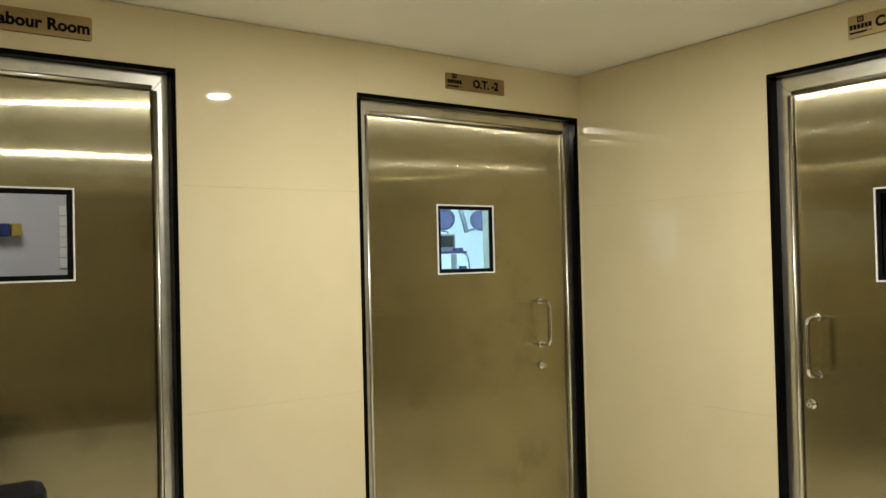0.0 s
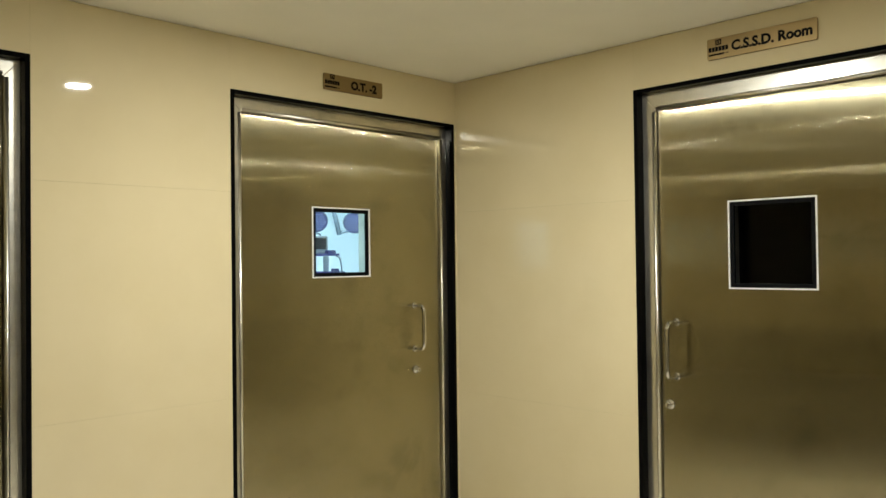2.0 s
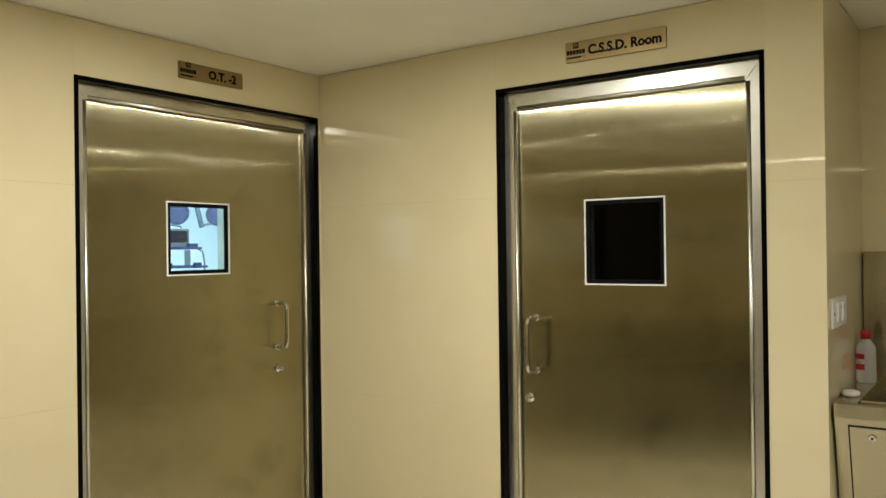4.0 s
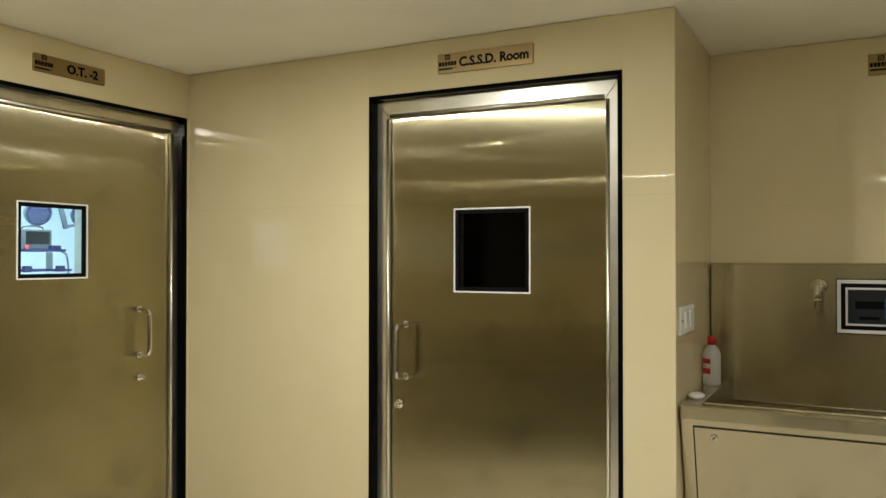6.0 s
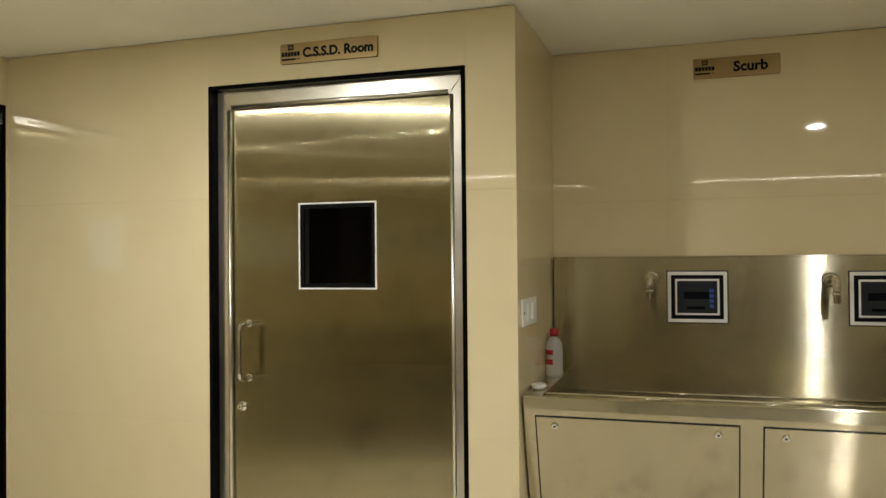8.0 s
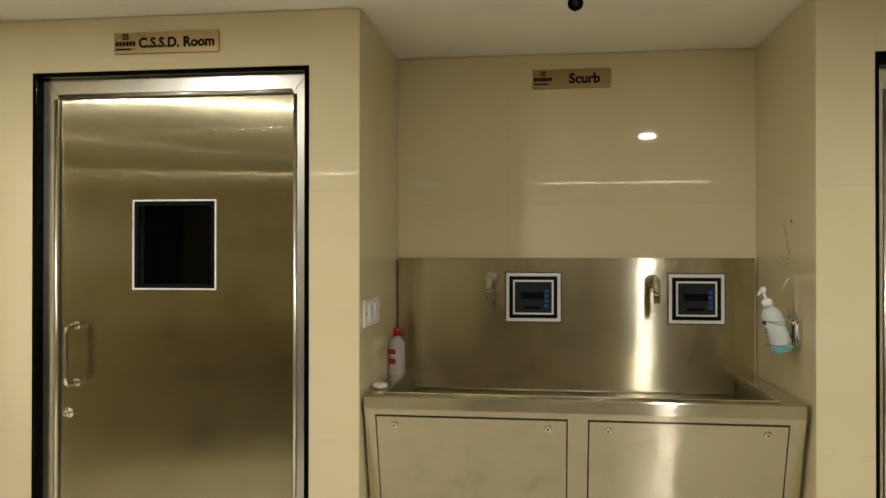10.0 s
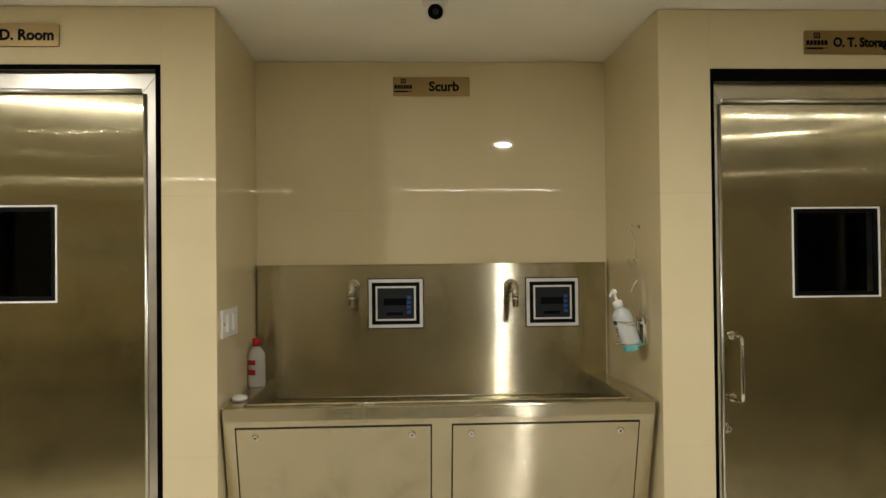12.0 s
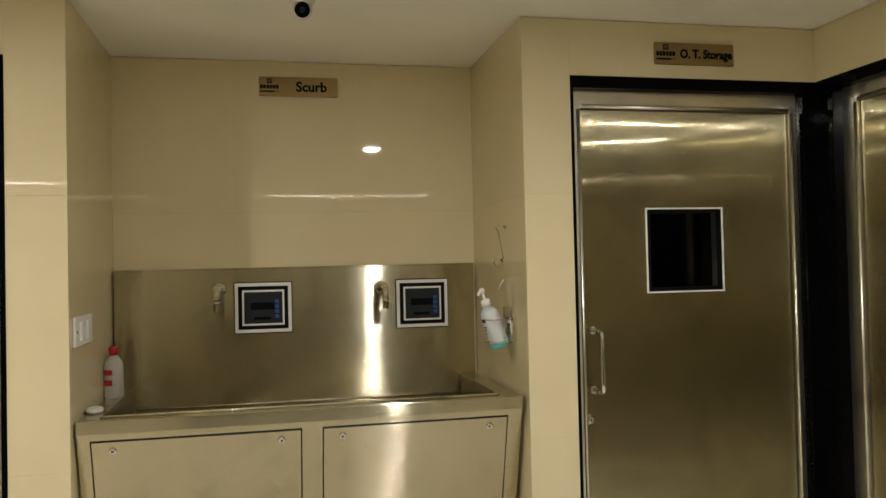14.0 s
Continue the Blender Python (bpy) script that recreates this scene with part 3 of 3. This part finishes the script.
def red_cap_bottle(x, y, z):
    b = thing("bottle", pose(x, y, z, 0, 0, -65), "milky plastic bottle with red cap on the sink ledge", "bottle")
    bm = bmesh.new()
    lathe(bm, [(0.030, 0.0), (0.034, 0.004), (0.034, 0.118), (0.031, 0.135), (0.020, 0.152), (0.014, 0.160), (0.014, 0.166)])
    part("body", bm, BOTTLE_MILK, b)
    bm = bmesh.new()
    lathe(bm, [(0.0175, 0.162), (0.0175, 0.188), (0.0155, 0.194)])
    part("cap", bm, RED_PLASTIC, b, "red screw cap")
    bm = bmesh.new()
    n = 10
    for z0, z1, a0, a1, in ((0.088, 0.108, 150, 245), (0.048, 0.070, 150, 245)):
        ring = [[bm.verts.new((0.0346 * math.cos(radians(a)), 0.0346 * math.sin(radians(a)), zz)) for a in np.linspace(a0, a1, n)] for zz in (z0, z1)]
        for k in range(n - 1):
            bm.faces.new((ring[0][k], ring[0][k + 1], ring[1][k + 1], ring[1][k]))
    for k in range(3):
        ring = [[bm.verts.new((0.0346 * math.cos(radians(a)), 0.0346 * math.sin(radians(a)), zz)) for a in np.linspace(160, 225 - 8 * k, n)] for zz in (0.074 + k * 0.0045, 0.0755 + k * 0.0045)]
        for j in range(n - 1):
            bm.faces.new((ring[0][j], ring[0][j + 1], ring[1][j + 1], ring[1][j]))
    part("label", bm, RED_PLASTIC, b, "red printed bands")
    return b


red_cap_bottle(4.07, 0.107, 0.975)

bm = bmesh.new()
lathe(bm, [(0.020, 0.0), (0.031, 0.004), (0.034, 0.010), (0.031, 0.016), (0.018, 0.020)], Matrix.Diagonal((1.25, 0.85, 1, 1)))
soap = part("soap_bar", bm, SOAP)
soap.matrix_world = pose(3.735, 0.108, 0.975, 0, 0, 10)
tagged(soap, "small white oval soap bar on the sink ledge", "soap")


def switch_plate():
    s = thing("switch_plate", pose(3.72, AL0, 1.260, 0, 0, 0), "white switch plate with two rockers on the tiles", "switch")
    bm = bmesh.new()
    box(bm, -0.125, 0.125, -0.010, 0.0, -0.050, 0.050, 0.004)
    part("plate", bm, WHITE_PLASTIC, s)
    for u in (-0.035, 0.055):
        boxes("rocker", [(u - 0.030, u + 0.030, -0.017, -0.008, -0.032, 0.032)], WHITE_PLASTIC, s, "", 0.004)
    for u in (-0.106, 0.106):
        bm = bmesh.new()
        lathe(bm, [(0.005, 0.0), (0.005, 0.0015)], pose(u, -0.010, 0, 90), 12)
        part("screw", bm, PANEL_GREY, s)
    return s


switch_plate()


def sanitiser():
    """A pump bottle leaning out of its wire holder on the alcove's side."""
    h = thing("wire_holder", pose(3.72, AL1, 1.2, 0, 0, 180), "chrome wire bottle holder screwed to the tiles", "holder")
    bm = bmesh.new()
    box(bm, -0.070, 0.040, -0.016, 0.0, -0.040, 0.050, 0.002)
    part("back_plate", bm, CHROME, h)
    for z, y in ((0.052, 0.010), (-0.030, 0.0)):
        bm = bmesh.new()
        r, n = 0.052, 20
        tube(bm, [(-0.030, -0.002, z)] + [(r * math.cos(a), -0.062 + r * math.sin(a) - y, z - 0.008) for a in (radians(140 + 260 * k / n) for k in range(n + 1))] + [(0.030, -0.002, z)], 0.0022, 6)
        part("wire_loop", bm, CHROME, h)
    for u in (-0.055, 0.025):
        bm = bmesh.new()
        tube(bm, [(u, -0.018, -0.045), (u, -0.018, 0.075), (u, -0.022, 0.090)], [0.006, 0.006, 0.003], 8)
        part("upright", bm, CHROME, h)
    b = thing("sanitiser_bottle", pose(3.72, AL1 + 0.054, 1.138) @ pose(0, 0, 0, -18, 0, 0) @ Matrix.Diagonal((1.0, 1.0, 1.05, 1)), "white pump bottle of turquoise hand rub in a wire holder", "bottle")
    bm = bmesh.new()
    lathe(bm, [(0.034, 0.0237), (0.0355, 0.025), (0.0355, 0.118), (0.032, 0.136), (0.020, 0.150), (0.014, 0.154), (0.014, 0.160)])
    part("body", bm, BOTTLE_GEL, b)
    bm = bmesh.new()
    lathe(bm, [(0.028, 0.0), (0.035, 0.004), (0.0355, 0.010), (0.0355, 0.0235)])
    part("gel", bm, GEL_BLUE, b, "turquoise gel at the bottom")
    bm = bmesh.new()
    lathe(bm, [(0.018, 0.158), (0.018, 0.178), (0.012, 0.182), (0.005, 0.184), (0.005, 0.206), (0.011, 0.208), (0.011, 0.220), (0.006, 0.224)])
    tube(bm, [(0, 0, 0.214), (-0.020, 0.016, 0.214), (-0.032, 0.026, 0.208)], 0.005, 8)
    part("pump", bm, WHITE_PLASTIC, b, "white pump head")
    bm = bmesh.new()
    n = 10
    for z0, z1, a0, a1 in ((0.104, 0.118, 60, 125), (0.074, 0.079, 75, 110), (0.084, 0.089, 75, 118), (0.060, 0.065, 80, 105)):
        ring = [[bm.verts.new((0.0362 * math.cos(radians(a)), 0.0362 * math.sin(radians(a)), zz)) for a in np.linspace(a0, a1, n)] for zz in (z0, z1)]
        for k in range(n - 1):
            bm.faces.new((ring[0][k], ring[0][k + 1], ring[1][k + 1], ring[1][k]))
    part("label", bm, plain("navy_print", (0.02, 0.03, 0.09), 0.5), b, "dark printed label bars")


sanitiser()


def wall_hook(x, z, drop):
    h = thing("wall_hook", pose(x, AL1, z, 0, 0, 180), "thin chrome wire hook on the tiled wall", "hook", "wire hooks in the alcove")
    bm = bmesh.new()
    lathe(bm, [(0.010, 0.0), (0.010, 0.003), (0.006, 0.006)], pose(0, 0, 0, 90), 14)
    part("base", bm, CHROME, h)
    bm = bmesh.new()
    tube(bm, [(0, 0, 0), (0, -0.03, 0.004)] + arc((0, -0.035, 0.004), (0, -0.045, 0.0), (0.003, -0.030, -0.02)) + [(0.004, -0.012, -drop)], 0.0028, 6)
    part("wire", bm, CHROME, h)


wall_hook(3.795, 1.598, 0.125)
wall_hook(3.845, 1.468, 0.030)
bm = bmesh.new()
tube(bm, [(3.83, AL1 + 0.004, 1.39), (3.845, AL1 + 0.012, 1.372), (3.87, AL1 + 0.016, 1.345)], 0.0024, 8)
tagged(part("wire_stub", bm, WHITE_PLASTIC), "short white wire end poking from the wall", "wire")


# ---- on the ceiling ----
def downlight(x, y):
    d = thing("downlight", pose(x, y, CEIL) @ Matrix.Diagonal((1.17, 1.17, 1, 1)), "round white recessed ceiling downlight, switched on", "ceiling light", "corridor downlights")
    bm = bmesh.new()
    n = 32
    prof = [(0.048, 0.0), (0.070, 0.0), (0.070, -0.003), (0.062, -0.008), (0.050, -0.007)]
    rings = [[bm.verts.new((r * math.cos(a), r * math.sin(a), h)) for a in (2 * math.pi * k / n for k in range(n))] for r, h in prof]
    for a, b in zip(rings, rings[1:] + rings[:1]):
        for k in range(n):
            bm.faces.new((a[k], a[(k + 1) % n], b[(k + 1) % n], b[k])).smooth = True
    part("trim_ring", bm, WHITE_PLASTIC, d)
    bm = bmesh.new()
    lathe(bm, [(0.048, 0.0), (0.048, -0.004), (0.043, -0.005)], None, 32)
    part("diffuser", bm, DIFFUSER, d, "glowing diffuser")


for x, y, watts in DOWNLIGHTS:
    downlight(x, y)

def batten(x, y, length):
    b = thing("batten_light", pose(x, y, CEIL), "slim white linear ceiling light, switched on", "ceiling light", "linear corridor lights")
    boxes("housing", [(-0.03, 0.03, -length / 2, length / 2, -0.006, 0.0)], WHITE_PLASTIC, b, "", 0.002)
    boxes("diffuser", [(-0.012, 0.012, -length / 2 + 0.01, length / 2 - 0.01, -0.009, -0.005)], DIFFUSER, b, "glowing diffuser", 0.001)


for row in BATTENS:
    batten(*row)

cam_dome = thing("security_camera", pose(3.50, -0.605, CEIL), "white ceiling camera with a black lens", "camera")
bm = bmesh.new()
lathe(bm, [(0.044, 0.0), (0.044, -0.006), (0.036, -0.012), (0.026, -0.014)], None, 28)
part("base", bm, WHITE_PLASTIC, cam_dome)
aim = pose(-0.004, 0, -0.034, 0, -102, 0)
bm = bmesh.new()
lathe(bm, [(0.010, -0.032), (0.024, -0.026), (0.033, -0.010), (0.034, 0.004), (0.031, 0.014), (0.028, 0.018)], aim, 28)
part("eyeball", bm, WHITE_PLASTIC, cam_dome, "white ball housing")
bm = bmesh.new()
lathe(bm, [(0.026, 0.016), (0.026, 0.021), (0.023, 0.023)], aim, 28)
lens = part("lens_face", bm, plain("gloss_black", (0.004, 0.004, 0.004), 0.15, ior=1.2), cam_dome, "glossy black lens face")
bm = bmesh.new()
lathe(bm, [(0.010, 0.022), (0.010, 0.026), (0.006, 0.028)], aim, 18)
part("lens", bm, PANEL_GREY, lens)

# ---- rooms behind the doors ----
def room(name, x0, x1, y0, y1, h, mat, label, open_side):
    """Closed walls, floor and ceiling of a room behind a door; the side that the corridor wall closes stays open."""
    t = 0.06
    rows = [(x0 - t, x1 + t, y0 - t, y1 + t, h, h + t), (x0 - t, x1 + t, y0 - t, y1 + t, -t, 0.0)]
    if open_side != "s":
        rows.append((x0 - t, x1 + t, y0 - t, y0, 0.0, h))
    if open_side != "n":
        rows.append((x0 - t, x1 + t, y1, y1 + t, 0.0, h))
    if open_side != "w":
        rows.append((x0 - t, x0, y0, y1, 0.0, h))
    rows.append((x1, x1 + t, y0, y1, 0.0, h))
    ob = boxes(name, rows, mat)
    return tagged(ob, label, "room", kind="structure")


room("theatre_walls", 2.2, 11.5, YA + 0.222, 12.5, 3.0, OT_WALL, "bright white operating theatre walls and ceiling", "s")
room("labour_walls", -1.0, 2.08, YA + 0.222, 5.1, 2.7, LABOUR_WALL, "plain grey labour room walls", "s")
room("supply_walls", XB + 0.222, 6.0, 0.30, 2.40, 2.5, DARK_ROOM, "sterile supply room walls, their unlit darkness put into the colour", "w")
# Unseen passage, added so that the storage door mirrors something dark.
room("unseen_passage_walls", 1.0, 2.76, -5.6, YC - 0.222, CEIL, DARK_ROOM, "near-black walls of an added, unseen side passage", "n")
room("storage_walls", XB + 0.222, 6.0, -3.0, -1.56, 2.5, DARK_ROOM, "storage room walls, their unlit darkness put into the colour", "w")


def lamp_head(parent, x, y, z, yaw):
    bm = bmesh.new()
    m = pose(x, y, z) @ pose(0, 0, 0, 0, 0, yaw) @ pose(0, 0, 0, 108, 0, 0)
    lathe(bm, [(0.05, -0.06), (0.092, -0.045), (0.112, -0.01), (0.112, 0.02), (0.105, 0.03)], m, 28)
    head = part("lamp_head", bm, OT_GREY, parent, "round grey lamp housing")
    bm = bmesh.new()
    lathe(bm, [(0.101, 0.028), (0.101, 0.036)], m, 28)
    part("led_face", bm, LED_FACE, head, "dark violet lens face")
    bm = bmesh.new()
    for i in range(-4, 5):
        for j in range(-4, 5):
            px, py = (i + 0.5 * (j % 2)) * 0.026, j * 0.0235
            if px * px + py * py < 0.0082:
                lathe(bm, [(0.0085, 0.036), (0.007, 0.040)], m @ pose(px, py, 0), 8)
    tagged(part("led_lenses", bm, LED_DOT, head), kind="stuff")


NEAR = Matrix.Translation(Vector((0.716, -0.337, 1.471)) * -0.5) @ Matrix.Diagonal((1.5, 1.5, 1.5, 1))
light = thing("surgical_light", NEAR, "twin-headed grey surgical light hanging from the ceiling", "surgical light")
bm = bmesh.new()
tube(bm, [(5.46, 6.0, 2.488), (5.46, 6.0, 2.10)], 0.05, 14)
part("drop_tube", bm, OT_GREY, light)
bm = bmesh.new()
tube(bm, [(5.18, 6.0, 2.02), (5.44, 6.0, 2.10), (5.72, 6.02, 2.03)], 0.035, 10)
part("spring_arm", bm, OT_GREY, light)
bm = bmesh.new()
tube(bm, [(5.47, 5.98, 2.10), (5.52, 5.96, 1.90), (5.56, 5.95, 1.74)], 0.024, 10)
tube(bm, [(5.56, 5.95, 1.76), (5.74, 5.95, 1.79)], 0.012, 8)
part("handle_arm", bm, OT_GREY, light)
lamp_head(light, 5.242, 5.9, 1.868, -20)
lamp_head(light, 5.708, 5.9, 1.866, -48)

pendant = thing("ceiling_pendant", NEAR @ pose(0.042, 0, -0.034), "theatre ceiling pendant with blue-edged equipment shelves", "pendant")
for z in (1.590, 1.410):
    boxes("shelf", [(4.72, 5.635 if z > 1.5 else 5.70, 6.1, 6.6, z - 0.022, z)], SHELF_BLUE, pendant, "", 0.004)
for x in (5.645, 4.75):
    boxes("column", [(x, x + 0.05, 6.30, 6.40, 1.20, 1.568 if x > 5 else 2.522)], OT_WALL, pendant, "", 0.004)
for x in (5.24, 5.57):
    boxes("clamp", [(x - 0.035, x + 0.035, 6.07, 6.12, 1.385, 1.44)], LED_FACE, pendant, "", 0.006)
bm = bmesh.new()
tube(bm, [(5.60, 6.12, 1.57)] + arc((5.63, 6.10, 1.55), (5.68, 6.10, 1.45), (5.66, 6.12, 1.20)), 0.008, 6)
part("cable", bm, OT_GREY, pendant)
boxes("bracket", [(5.50, 5.60, 6.12, 6.30, 1.590, 1.625)], SHELF_BLUE, pendant, "", 0.004)

mon = thing("patient_monitor", NEAR @ pose(5.432, 6.18, 1.556, 0, 0, -8), "grey patient monitor on the pendant shelf", "monitor")
bm = bmesh.new()
box(bm, -0.145, 0.145, 0.0, 0.14, 0.0, 0.18, 0.012)
part("housing", bm, plain("monitor_grey", (0.13, 0.15, 0.16), 0.5), mon)
boxes("screen", [(-0.095, 0.120, -0.004, 0.01, 0.045, 0.160)], plain("screen_dark", (0.03, 0.03, 0.03), 0.2), mon, "dark screen", 0.002)
bm = bmesh.new()
tube(bm, [(-0.10, 0.07, 0.175)] + arc((-0.09, 0.07, 0.20), (0, 0.07, 0.225), (0.09, 0.07, 0.20)) + [(0.10, 0.07, 0.175)], 0.008, 8)
part("carry_handle", bm, OT_GREY, mon)
bm = bmesh.new()
lathe(bm, [(0.013, 0.0), (0.013, 0.006)], pose(-0.085, 0.0, 0.022, 90), 12)
part("alarm_light", bm, glow_material("red_led", (1.0, 0.05, 0.03), 3.0), mon, "small red light")

for name, x, mat, w in (("glove_box", 1.360, NAVY_BOX, 0.072), ("tissue_box", 1.432, YELLOW_BOX, 0.055)):
    b = boxes(name, [(x - w / 2, x + w / 2, 5.02, 5.1, 1.668, 1.746)], mat, None, "", 0.006)
    tagged(b, ("small blue" if mat == NAVY_BOX else "small yellow") + " dispenser box on the grey wall", "box", "labour room dispensers")
strip = thing("white_tile_strip", pose(1.700, 5.1, 1.47), "upright strip of six small white blocks", "tile strip")
for k in range(6):
    boxes("tile", [(-0.022, 0.022, -0.012, 0.0, k * 0.066, k * 0.066 + 0.062)], WHITE_PLASTIC, strip, "", 0.002)

# ---- black benches by the labour room door and behind the camera, for dark reflections ----
# Only one backrest corner comes into view; the rest is added to darken reflections.
seats = thing("waiting_bench", pose(0.19, 1.78, 0), "black padded bench with three backrests on a solid base, there to darken reflections", "bench", "corridor waiting benches")
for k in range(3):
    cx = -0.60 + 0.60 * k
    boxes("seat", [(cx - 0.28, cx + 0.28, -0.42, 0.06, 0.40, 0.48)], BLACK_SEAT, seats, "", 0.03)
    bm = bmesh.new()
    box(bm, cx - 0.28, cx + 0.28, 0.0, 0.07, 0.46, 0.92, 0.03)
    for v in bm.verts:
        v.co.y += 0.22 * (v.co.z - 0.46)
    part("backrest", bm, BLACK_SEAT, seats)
boxes("base", [(-0.86, 0.86, -0.39, 0.02, 0.0, 0.395)], BLACK_SEAT, seats, "solid black base added to darken reflections down to the floor", 0.006)
# Unseen second bench, added only as a dark shape for the steel to mirror.
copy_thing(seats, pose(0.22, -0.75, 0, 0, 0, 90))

# ---- wall and floor tiles ----
ZB, ZA = [0.0, 0.820, 1.703, CEIL], [0.0, 0.945, 1.741, CEIL]
cover(wall_a, [XW, -3.4, -2.2, -1.0, 0.337, 1.577, 2.297, 3.535, XB], ZA, HOLES_A)
cover(wall_b1, [-YA, -1.390, -0.328, -AL0], ZB, HOLES_B[:1])
cover(wall_b2, [-AL1, 1.571, -YC], ZB, HOLES_B[1:])
cover(wall_c, [-XB, -2.69, -1.10, -0.1, 1.1, 2.3, 3.5, -XW], ZB, HOLES_C)
cover(wall_w, [YC, -1.4, -0.2, 1.0, YA], ZB, [])
cover(wall_al, [0.0115, XA - XB], [0.0, 0.540, 1.420, CEIL], [])
cover(wall_ar, [-(XA - XB), -0.0115], ZB, [])
cover(wall_ab, [-AL0, 0.343, -AL1], [0.0, 0.82, 1.697, CEIL], [])
for i in range(14):
    for j in range(9):
        x0, y0 = XW + i * 0.6, YC + j * 0.6
        x1, y1 = min(x0 + 0.6, XB + 0.72), min(y0 + 0.6, YA)
        if x0 > XB and (y0 > AL0 or y1 < AL1):
            continue
        boxes("floor_tile", [(x0 + 0.001, x1 - 0.001, y0 + 0.001, y1 - 0.001, -0.0085, 0.0)], FLOOR_TILE, floor)
